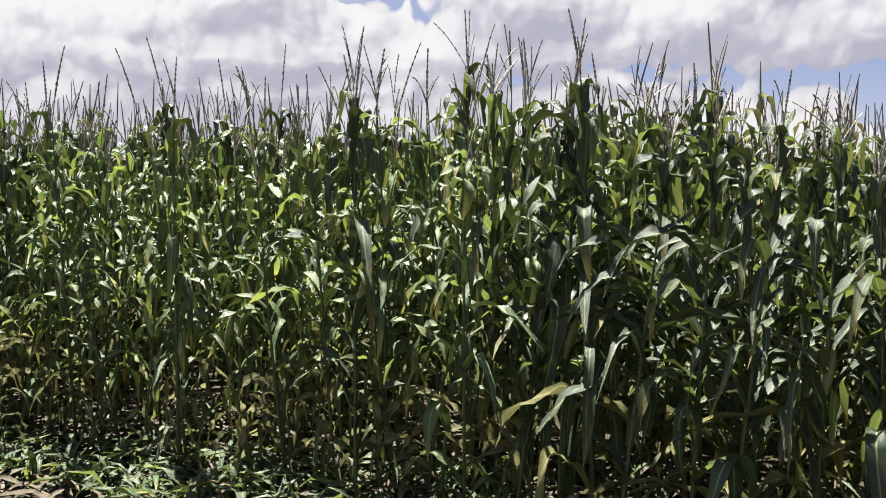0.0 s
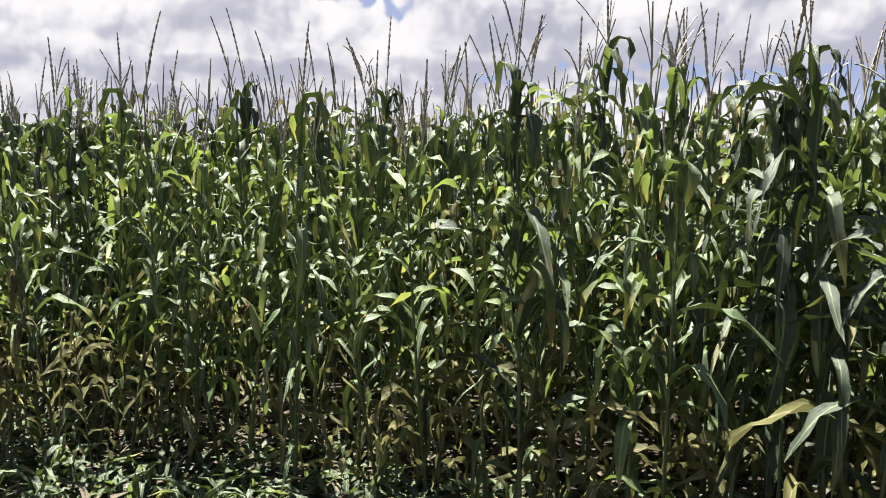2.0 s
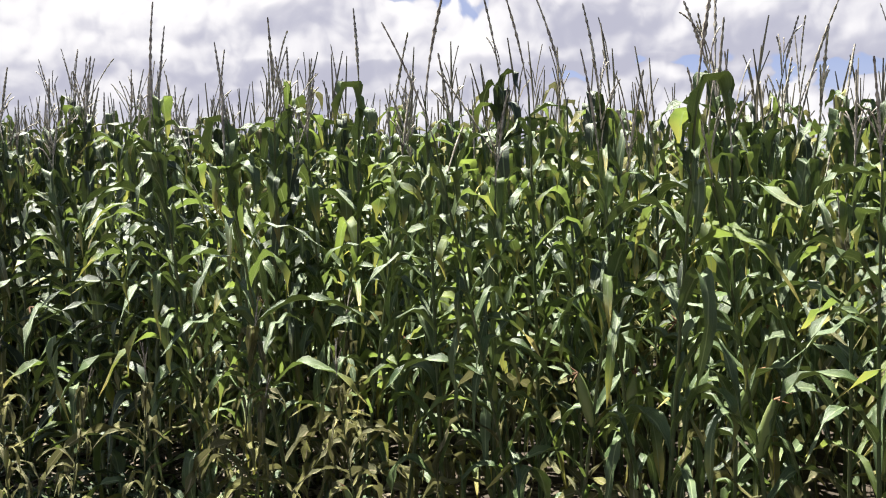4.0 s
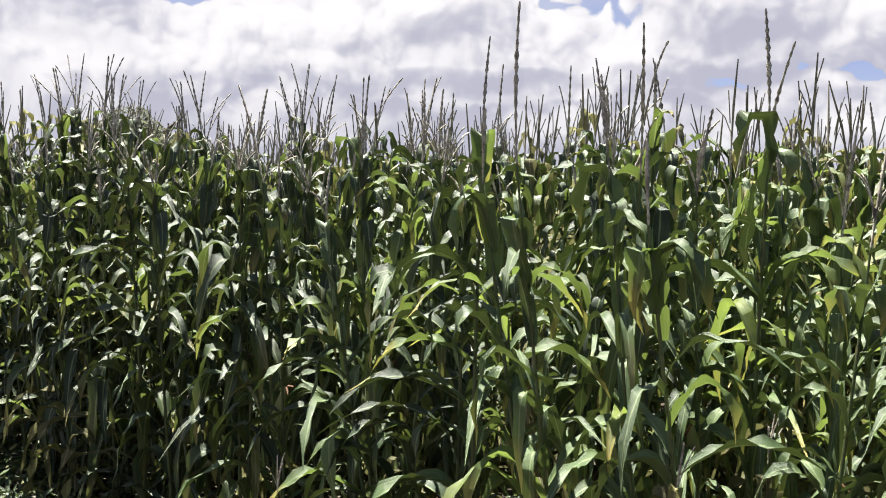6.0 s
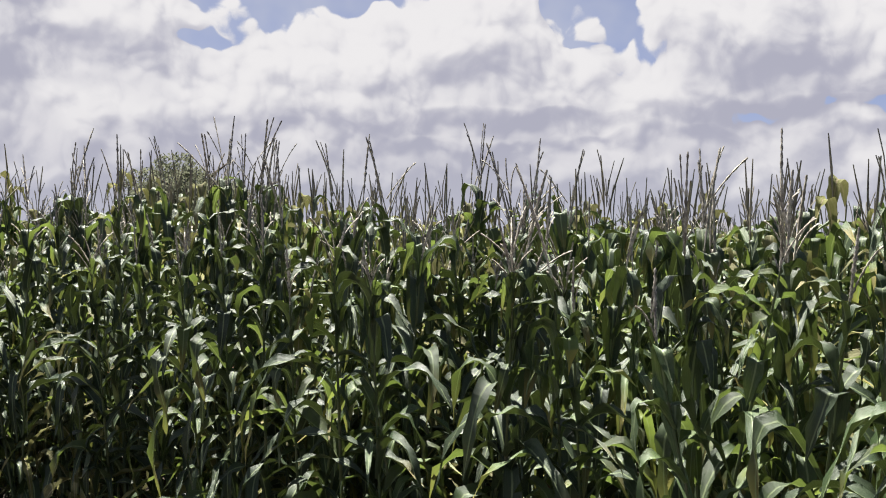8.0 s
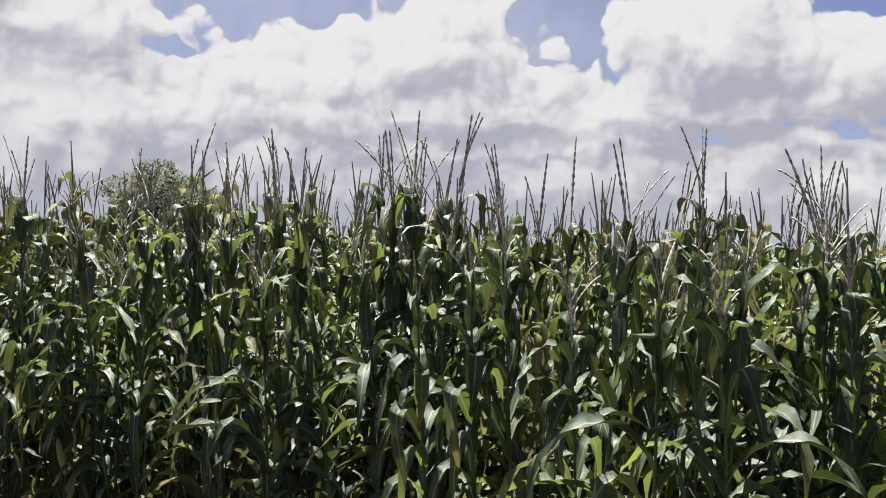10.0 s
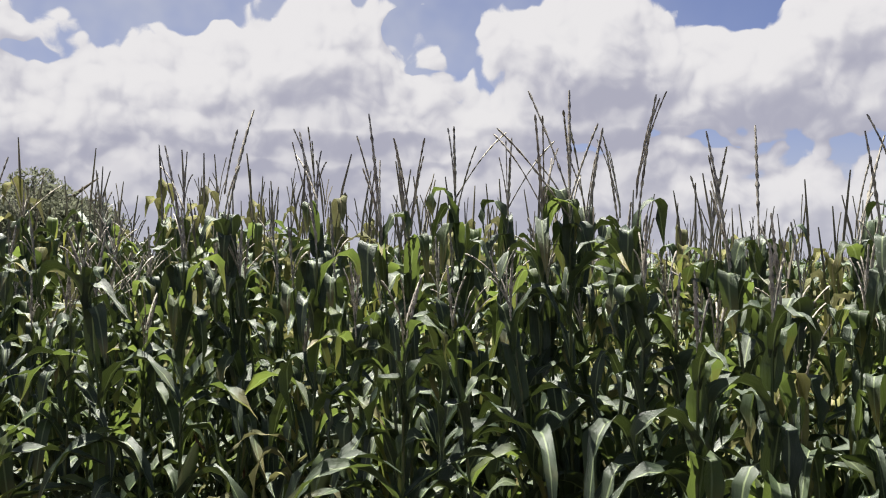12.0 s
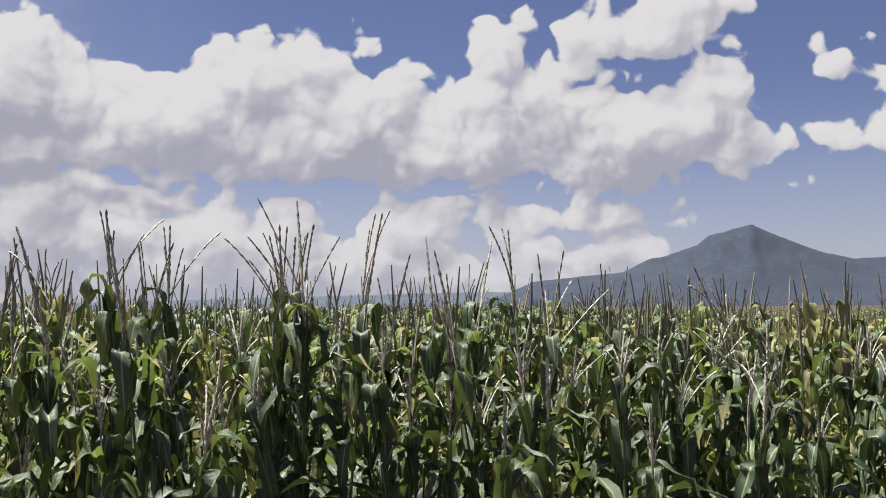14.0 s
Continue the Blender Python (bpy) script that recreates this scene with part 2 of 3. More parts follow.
def plain_material(name, a, b, scale, rough, bump_size=0.0, stretch=(1, 1, 1), c=None):
    m, n, out = material(name)
    pos = n.vec("MULTIPLY", n.add("ShaderNodeNewGeometry").outputs["Position"], stretch)
    coarse, grain = n.noise(pos, scale, 4.0), n.noise(pos, scale * 7, 3.0)
    base = n.mix(n.step(coarse, 0.3, 0.7), a, b)
    if c:
        base = n.mix(n.step(grain, 0.52, 0.72), base, c)
    p = n.add("ShaderNodeBsdfPrincipled")
    n.put(base, p.inputs["Base Color"])
    n.put(n.step(grain, 0.2, 0.8, rough - 0.1, rough + 0.08), p.inputs["Roughness"])
    p.inputs["Specular IOR Level"].default_value = 0.3
    if bump_size:
        bump = n.add("ShaderNodeBump")
        bump.inputs["Strength"].default_value, bump.inputs["Distance"].default_value = 0.7, bump_size
        n.put(grain, bump.inputs["Height"])
        n.put(bump.outputs[0], p.inputs["Normal"])
    n.put(p.outputs[0], out.inputs[0])
    return m


LEAF = leaf_material("maize_leaf", False, True, 1.16)
LEAF_FIELD = leaf_material("maize_leaf_field", True, True, 0.76)
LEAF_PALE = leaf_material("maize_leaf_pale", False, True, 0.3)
DRY = leaf_material("dry_maize_leaf", False, False)
DRY_FIELD = leaf_material("dry_maize_leaf_field", True, False, 0.7)
STRAW = plain_material("straw", (0.13, 0.108, 0.072), (0.075, 0.06, 0.04), 9.0, 0.85, 0.002, c=(0.2, 0.172, 0.118))
STALK = plain_material("maize_stalk", (0.05, 0.075, 0.028), (0.085, 0.10, 0.04), 6.0, 0.5, 0.002, (1, 1, 0.3), (0.12, 0.115, 0.06))
TASSEL = plain_material("tassel_straw", (0.14, 0.122, 0.10), (0.54, 0.50, 0.41), 34.0, 0.7, 0.002, c=(0.07, 0.055, 0.055))
TASSEL_FIELD = plain_material("tassel_pale", (0.13, 0.115, 0.085), (0.30, 0.265, 0.19), 1.6, 0.8, 0.002, c=(0.13, 0.115, 0.10))
HUSK = plain_material("ear_husk", (0.14, 0.19, 0.06), (0.24, 0.24, 0.10), 14.0, 0.55, 0.002, (1, 1, 0.2))
SILK = plain_material("ear_silk", (0.09, 0.04, 0.02), (0.16, 0.09, 0.04), 60.0, 0.8)
SOIL = plain_material("field_soil", (0.028, 0.021, 0.014), (0.046, 0.035, 0.024), 1.4, 0.92, 0.02, c=(0.066, 0.052, 0.036))
BARK = plain_material("tree_bark", (0.09, 0.07, 0.05), (0.15, 0.12, 0.09), 4.0, 0.9, 0.02)


def crown_material():
    """Small matt olive leaves that let some light through."""
    m, n, out = material("tree_leaves")
    luck = chance(n, True)
    patch = n.noise(n.add("ShaderNodeNewGeometry").outputs["Position"], 0.7, 3.0)
    # Leaf olive, greyed and paled so the colour carries the haze before it.
    base = n.mix(n.step(patch, 0.35, 0.65), (0.14, 0.155, 0.10), (0.195, 0.205, 0.145))
    base = n.mix(n.math("MULTIPLY", luck, 0.5), base, (0.16, 0.16, 0.115))
    p = n.add("ShaderNodeBsdfPrincipled")
    n.put(base, p.inputs["Base Color"])
    p.inputs["Roughness"].default_value, p.inputs["Specular IOR Level"].default_value = 0.85, 0.12
    t = n.add("ShaderNodeBsdfTranslucent")
    n.put(base, t.inputs["Color"])
    both = n.add("ShaderNodeMixShader")
    both.inputs[0].default_value = 0.45
    n.put(p.outputs[0], both.inputs[1])
    n.put(t.outputs[0], both.inputs[2])
    n.put(both.outputs[0], out.inputs[0])
    return m


CROWN = crown_material()
# Wooded slopes; the distance haze is put into their blue-grey base colour.
HILL = plain_material("haze_blue_hillside", (0.012, 0.018, 0.034), (0.017, 0.024, 0.041), 0.006, 0.95, c=(0.015, 0.024, 0.034))

# The low hills carry thicker haze, painted as a paler blue-grey.
HAZE_HILL = plain_material("haze_tinted_hillside", (0.04, 0.052, 0.076), (0.05, 0.062, 0.085), 0.006, 0.95, c=(0.045, 0.06, 0.074))


# ---- the lie of the field ----
EDGE = Vector((-0.838, 0.545))  # along the field's edge
INTO = Vector((0.545, 0.838))   # into the field
FIRST_ROW, ROW_GAP, PLANT_GAP = 3.1, 0.66, 0.2


def spot(u, v):
    """World x, y of a place u along the edge and v into the field; the edge wavers along the way."""
    v += float(np.interp(u, (4.6, 5.8, 6.8, 8.0, 11.6, 13.0, 16.0), (0.95, 0.62, 0.48, 0.6, 0.66, 0.36, 0.25)))
    return EDGE.x * u + INTO.x * v, EDGE.y * u + INTO.y * v


def mesh_of(name, verts, faces, mats, index=None, uvs=None, smooth=True):
    """A mesh from numpy arrays: verts n x 3, faces m x 4 quads, uvs m x 4 x 2."""
    me = bpy.data.meshes.new(name)
    me.vertices.add(len(verts))
    me.vertices.foreach_set("co", np.asarray(verts, np.float32).ravel())
    me.loops.add(len(faces) * 4)
    me.loops.foreach_set("vertex_index", np.asarray(faces, np.int32).ravel())
    me.polygons.add(len(faces))
    me.polygons.foreach_set("loop_start", np.arange(0, len(faces) * 4, 4, dtype=np.int32))
    me.polygons.foreach_set("use_smooth", np.full(len(faces), smooth))
    for m in mats:
        me.materials.append(m)
    if index is not None:
        me.polygons.foreach_set("material_index", np.asarray(index, np.int32))
    if uvs is not None:
        layer = me.uv_layers.new(name="UVMap")
        layer.data.foreach_set("uv", np.asarray(uvs, np.float32).ravel())
    me.update(calc_edges=True)
    me.validate()
    return me


class Bits:
    """Pieces gathered for one mesh: arrays of verts, quads, uvs and material numbers."""

    def __init__(self):
        self.v, self.f, self.t, self.m, self.n = [], [], [], [], 0

    def add(self, v, f, t, m):
        self.v.append(v)
        self.f.append(f + self.n)
        self.t.append(t)
        self.m.append(np.full(len(f), m))
        self.n += len(v)

    def arrays(self):
        return np.concatenate(self.v), np.concatenate(self.f), np.concatenate(self.t), np.concatenate(self.m)


def sheet(grid):
    """Quads and uvs for a grid of points rows x columns x 3."""
    r, c = grid.shape[:2]
    i = np.arange(r * c).reshape(r, c)
    f = np.stack([i[:-1, :-1], i[:-1, 1:], i[1:, 1:], i[1:, :-1]], -1).reshape(-1, 4)
    uu, vv = np.meshgrid(np.linspace(0, 1, c), np.linspace(0, 1, r))
    uv = np.stack([uu, vv], -1).reshape(-1, 2)
    return grid.reshape(-1, 3), f, uv[f]


def blade(rng, length, width, rise, droop, bend, segs, cols=3, curl=0.0, wave=1.0, sharp=(0.03, 0.065), flute=(0.1, 0.6)):
    """A maize leaf from the origin towards +x: it rises, arches over and hangs."""
    fluting = rng.uniform(*flute)
    s = np.linspace(0, 1, segs + 1)
    if segs > 6:
        s = np.sort(np.concatenate([np.linspace(0, 1, segs - 3), bend + np.array([-0.12, -0.04, 0.04, 0.12])]))
    fold = 1 / (1 + np.exp(-(s - bend) / rng.uniform(*sharp)))
    fold = (fold - fold[0]) / (fold[-1] - fold[0])
    angle = np.radians(rise + (droop - rise) * (0.1 * s + 0.9 * fold))
    step = length * np.diff(s)
    mean = (angle[:-1] + angle[1:]) / 2
    x = np.concatenate([[0], np.cumsum(np.cos(mean) * step)])
    z = np.concatenate([[0], np.cumsum(np.sin(mean) * step)])
    half = width / 2 * np.clip(np.minimum(0.55 + s * 3.2, 1), 0, 1) * np.clip(1 - s ** 4.2, 0.02, 1)
    twist = curl * s ** 1.5 + 0.16 * np.sin(s * 5 + rng.uniform(0, 6)) * wave
    sway = 0.05 * length * np.sin(s * 3 + rng.uniform(0, 6)) * s
    side = np.linspace(-1, 1, cols)
    grid = np.zeros((segs + 1, cols, 3))
    nx, nz = -np.sin(angle), np.cos(angle)
    for k, a in enumerate(side):
        vee = abs(a) * half * fluting
        ripple = 0.016 * wave * a * np.sin(s * 19 + k * 2.1 + rng.uniform(0, 6)) * np.clip(s * 3, 0, 1) * np.clip((1 - s) * 4, 0, 1)
        off_y = a * half * np.cos(twist)
        off_n = vee + a * half * np.sin(twist) + ripple
        grid[:, k, 0] = x + nx * off_n
        grid[:, k, 1] = sway + off_y
        grid[:, k, 2] = z + nz * off_n
    return grid


def tube(points, radii, sides):
    """A tapered tube along points."""
    points, radii = np.asarray(points, float), np.asarray(radii, float)
    d = np.gradient(points, axis=0)
    d /= np.linalg.norm(d, axis=1)[:, None] + 1e-9
    ref = np.where(np.abs(d[:, 2:3]) > 0.8, [[1.0, 0, 0]], [[0, 0, 1.0]])
    a = np.cross(d, ref)
    a /= np.linalg.norm(a, axis=1)[:, None] + 1e-9
    b = np.cross(d, a)
    w = np.linspace(0, 2 * np.pi, sides + 1)
    return points[:, None] + radii[:, None, None] * (np.cos(w)[None, :, None] * a[:, None] + np.sin(w)[None, :, None] * b[:, None])


def turned(grid, az, at):
    c, s = math.cos(az), math.sin(az)
    g = grid.copy()
    g[..., 0], g[..., 1] = grid[..., 0] * c - grid[..., 1] * s, grid[..., 0] * s + grid[..., 1] * c
    return g + np.asarray(at)


def maize_plan(seed, fine, broad=1.0, spikes=1.0, least=0, fan=0.0, sere=0.25):
    """One maize plant, about 2.0 m to its top leaf: a list of (part name, grid, material number).
    fine 2: close up, 1: some way in, 0: far off. sere: share of dry leaves low down."""
    rng = np.random.default_rng(seed)
    parts = []
    top = rng.uniform(1.88, 2.1)
    lean = rng.normal(0, 0.05, 2)
    bow = rng.normal(0, 0.03, 2)

    def stem(z):
        k = z / 2.0
        return np.array([lean[0] * z + bow[0] * k * k, lean[1] * z + bow[1] * k * k, z])

    foot = top + rng.uniform(0.06, 0.22) * spikes
    zs = np.linspace(0, foot + 0.02, (9, 5, 3)[2 - fine])
    rad = np.interp(zs, [0, 0.5, top, top + 0.2], [0.012, 0.0095, 0.0045, 0.0035])
    if fine == 2:
        rad[1:-1:2] *= 1.12
    parts.append(("stalk", tube([stem(z) for z in zs], rad, (7, 4, 3)[2 - fine]), 2))
    plane = rng.uniform(0, np.pi)
    count = (22, 17, 9)[2 - fine]
    low = (0.16, 0.25, 0.9)[2 - fine]
    segs, cols = ((12, 3), (8, 3), (5, 2))[2 - fine]
    for i in range(count):
        k = (low + (2.0 - low) * (i / (count - 1)) ** 0.85) / 2.0
        z = top * k + rng.normal(0, 0.03)
        az = plane + (i % 2) * np.pi + rng.normal(0, 0.5)
        mid = math.sin(math.pi * min(1, 0.3 + 0.6 * k))
        length = 1.2 * (0.35 + 0.65 * broad) * (0.38 + 0.34 * mid) * rng.uniform(0.75, 1.2) * (0.8 if k > 0.8 else 1.0)
        width = broad * (0.055 + 0.043 * mid) * (rng.uniform(0.5, 0.85) if rng.random() < 0.45 else rng.uniform(0.95, 1.3))
        rise = rng.uniform(54, 82)
        droop = rng.uniform(-102, -80) if rng.random() < 0.86 else rng.uniform(-65, -20)
        bend = rng.uniform(0.27, 0.5)
        sharp, flute = (0.03, 0.07), (0.1, 0.6)
        habit = rng.random()
        if habit < 0.36:  # sweeps well out from the stalk
            rise, droop, bend = rng.uniform(34, 66), rng.uniform(-82, -28), rng.uniform(0.35, 0.6)
            sharp, flute, width = (0.1, 0.24), (0.3, 1.0), width * 0.74
        elif habit < 0.72:  # a tight hook, folded along its rib
            rise, droop, bend = rng.uniform(52, 80), rng.uniform(-100, -70), rng.uniform(0.3, 0.52)
            sharp, flute, width = (0.045, 0.11), (0.35, 1.1), width * 0.82
        if i > count - 6 and rng.random() < 0.75:
            rise, bend = rng.uniform(76, 88), rng.uniform(0.4, 0.62)
            if rng.random() < 0.5:  # stiff and folded square over its top
                sharp, droop, width = (0.012, 0.025), rng.uniform(-95, -70), max(width, 0.062) * 1.1
        dry = (k < 0.36 and rng.random() < sere) or (k < 0.7 and rng.random() < 0.1 * sere)
        if dry:
            droop, width, rise = rng.uniform(-95, -75), width * 0.7, rise - 20
        g = blade(rng, length, width, rise, droop, bend, segs, cols, rng.normal(0, 0.32), 1.8 if dry else 1.0, sharp, flute)
        parts.append(("dry_leaf" if dry else "leaf", turned(g, az, stem(z)), 1 if dry else 0))
    # flag leaves of the tall plants, standing up beside the tassel
    for j in range(2 if fine == 2 and spikes > 1 else 0):
        g = blade(rng, rng.uniform(0.3, 0.44), rng.uniform(0.05, 0.075), rng.uniform(76, 88), rng.uniform(-95, -70), rng.uniform(0.4, 0.6), segs, cols, rng.normal(0, 0.5))
        parts.append(("leaf", turned(g, plane + 2.4 * j + rng.normal(0, 0.5), stem(top + 0.03 + 0.05 * j)), 0))
    # tassel: a spike and its side branches
    spike = rng.uniform(0.42, 0.58) * spikes
    tilt = rng.normal(0, 0.13, 2) + np.array([fan, 0.0])
    sides = (4, 3, 3)[2 - fine]
    ks = np.linspace(0, 1, (29, 3, 2)[2 - fine])
    pts = np.array([stem(foot) + np.array([tilt[0] * (0.6 + 0.4 * k), tilt[1] * (0.6 + 0.4 * k), 1]) * spike * k for k in ks])
    thick = (1.0, 1.0, 1.25)[2 - fine]

    def knobs(n):
        """Uneven spikelets along a tassel's arm."""
        return rng.uniform(0.75, 1.2, n) * (0.72 + 0.56 * (np.arange(n) % 2)) if fine == 2 else np.ones(n)

    tassel = [tube(pts, np.interp(ks, [0, 0.35, 0.5, 1], [0.004, 0.005, 0.0078, 0.004]) * thick * knobs(len(ks)), sides)]
    branches = int(rng.choice([0, 0, 1, 2, 4])) + least if fine == 2 else int(rng.choice([0, 1, 2, 4])) if fine else int(rng.choice([0, 0, 1, 3]))
    for j in range(branches):
        k0 = rng.uniform(0.08, 0.45)
        base = stem(foot) + np.array([0, 0, 1]) * spike * k0
        a, out_by = rng.uniform(0, 2 * np.pi), rng.uniform(0.1, 0.3 + 0.1 * least)
        ln = rng.uniform(0.18, 0.34 + 0.03 * least) * min(1.0, 0.25 + 0.75 * spikes)
        q = np.linspace(0, 1, 19 if fine == 2 else 3)
        r = np.sin(out_by) * q * ln + 0.03 * q * q
        h = np.cos(out_by) * q * ln - rng.uniform(0.0, 0.05) * q ** 3
        p2 = base + np.stack([np.cos(a) * r + 0.9 * fan * q * ln, np.sin(a) * r, h], 1)
        tassel.append(tube(p2, np.full(len(q), 0.0036) * thick * knobs(len(q)), sides))
    if fine == 2 or rng.random() < (0.52 if fine else 0.5):
        parts.append(("tassel", tassel, 3))
    if fine and rng.random() < 0.7:
        z = rng.uniform(0.85, 1.15)
        a = plane + rng.uniform(-0.4, 0.4)
        q = np.linspace(0, 1, 7 if fine == 2 else 4)
        axis = np.array([math.cos(a) * 0.32, math.sin(a) * 0.32, 0.95])
        pts = stem(z) + np.outer(q * 0.25, axis)
        parts.append(("ear", tube(pts, 0.005 + 0.024 * np.sin(np.pi * np.clip(q * 0.9 + 0.08, 0, 1)) ** 0.7, 7 if fine == 2 else 5), 4))
        tuft = [tube(pts[-1] + np.outer(np.linspace(0, 1, 3) ** 1.2, [axis[0] * 0.12 + rng.normal(0, 0.02), axis[1] * 0.12 + rng.normal(0, 0.02), rng.uniform(-0.05, 0.05)]),
                     [0.006, 0.004, 0.001], 3) for _ in range(4 if fine == 2 else 1)]
        parts.append(("silk", tuft, 5))
    return parts


MATS = [LEAF, DRY, STALK, TASSEL, HUSK, SILK]
MATS_FIELD = [LEAF_FIELD, DRY_FIELD, STALK, TASSEL_FIELD, HUSK, SILK]


def grid_mesh(name, grids, mat):
    bits = Bits()
    for g in grids if isinstance(grids, list) else [grids]:
        v, f, t = sheet(g)
        bits.add(v, f, t, 0)
    v, f, t, m = bits.arrays()
    return mesh_of(name, v, f, [mat], m, t)


# ---- ground ----
def build_ground():
    """Soil sheet out to the horizon, rumpled near the path."""
    rr = np.concatenate([np.linspace(0, 40, 81), np.geomspace(45, 4800, 30)])
    xs = np.concatenate([-rr[:0:-1], rr])
    gx, gy = np.meshgrid(xs - 4, xs + 6, indexing="ij")
    gz = np.zeros_like(gx)
    for i in range(gx.shape[0]):
        for j in range(gx.shape[1]):
            if abs(gx[i, j]) < 42 and abs(gy[i, j]) < 42:
                gz[i, j] = 0.06 * noise.noise((gx[i, j] * 0.9, gy[i, j] * 0.9, 0)) + 0.03 * noise.noise((gx[i, j] * 3, gy[i, j] * 3, 4))
    v, f, t = sheet(np.stack([gx, gy, gz], -1))
    ob = new("ground", mesh_of("ground", v, f, [SOIL], None, t))
    return tagged(ob, "brown field soil with dry litter under the maize", "ground", kind="structure")


build_ground()


# ---- maize ----
def swell(x, y):
    """Slow change of the crop's height over the field."""
    u, v = EDGE.x * x + EDGE.y * y, INTO.x * x + INTO.y * y
    knoll = 0.05 * math.exp(-((u - 12.7) ** 2 + (v - 4.3) ** 2) / 2.2)
    knoll -= 0.05 * math.exp(-(u - 8.4) ** 2 / 2.2 - (v - 4.4) ** 2 / 9.0)
    knoll -= 0.09 * min(max((1.8 - u) / 0.8, 0.0), 1.0)
    knoll += 0.07 * min(max((u - 5.6) / 1.6, 0.0), 1.0)
    knoll += 0.19 * math.exp(-(u - 16.2) ** 2 / 3.2 - (v - 5.9) ** 2 / 4.0)
    u = min(max(u, 0.0), 11.0)
    return 1.02 + knoll + 0.002 * u + 0.05 * noise.noise((x * 0.22, y * 0.22, 3.0)) + 0.05 * noise.noise((x * 0.7, y * 0.7, 9.0))


def near_path(u, v):
    """Distance from the way along the edge."""
    du = max(-u, 0, u - 10.8)
    return math.hypot(du, v)


# Tips of the tall tassels that stand out along the way, stretch by stretch.
TALL_FIRST = [(-2.26, 7.32, 2.92), (-1.11, 6.82, 2.79), (-0.43, 5.24, 2.62), (-0.14, 6.62, 2.77), (-3.41, 7.86, 2.5),
              (-1.70, 7.28, 2.75), (0.81, 5.65, 2.60), (0.48, 5.75, 2.63), (-0.62, 6.53, 2.62),
              (0.15, 6.15, 2.90), (0.69, 4.63, 2.55)]
TALL_MIDDLE = [(-6.58, 10.16, 2.99), (-5.84, 10.45, 3.07), (-5.36, 9.66, 2.87), (-4.56, 7.70, 2.58),
               (-4.09, 8.90, 2.80), (-3.24, 8.40, 2.74), (-4.40, 8.48, 2.67), (-3.66, 8.40, 2.71)]
TALL_LAST = [(-10.37, 10.62, 3.08), (-8.92, 11.40, 3.16), (-7.99, 11.24, 3.16), (-8.99, 10.63, 3.16), (-7.43, 9.87, 3.10),
             (-7.10, 9.66, 3.04), (-7.58, 9.70, 2.97), (-6.73, 10.06, 2.88), (-6.36, 9.47, 2.86), (-7.17, 10.90, 3.02),
             (-7.66, 11.16, 3.08), (-5.82, 10.65, 3.01), (-5.15, 10.17, 2.85), (-8.16, 9.77, 2.87), (-7.26, 10.14, 2.98)]

# Tassels that fan out along the edge.
FANNED = [(-8.60, 9.93, 2.94), (-8.28, 9.83, 3.00), (-9.30, 10.20, 2.92), (-6.95, 9.45, 2.86), (-5.60, 9.20, 2.80)]


# Withered plants near the edge: x, y and size.
WITHERED = [(-0.62, 6.05, 0.72), (-0.25, 6.3, 0.6), (-3.55, 6.75, 0.6), (-2.9, 6.5, 0.55), (-6.9, 9.3, 0.9), (-8.75, 9.95, 0.92), (-5.9, 9.6, 0.98),
            (-2.67, 5.79, 0.50), (-3.20, 5.90, 0.42), (-3.70, 6.04, 0.48), (-4.15, 6.27, 0.40), (-4.54, 6.59, 0.46), (-3.33, 6.16, 0.55)]


def maize_model(seed, broad, spikes, label, leaf=LEAF, fan=0.0, least=0, sere=0.25):
    root = new("maize_plant")
    tagged(root, label, "maize plant", "maize plants along the field edge")
    tip = Vector((0, 0, 0))
    ear = None
    for name, grids, mat in maize_plan(seed, 2, broad, spikes, least, fan, sere):
        ob = new(name, grid_mesh(name, grids, MATS[mat] if mat else leaf))
        ob.parent = ear if name == "silk" else root
        ear = ob if name == "ear" else ear
        if name == "dry_leaf":
            tagged(ob, "withered straw-brown leaf")
        if name == "tassel":
            tip = Vector(grids[0][-1].mean(axis=0))
    return root, tip


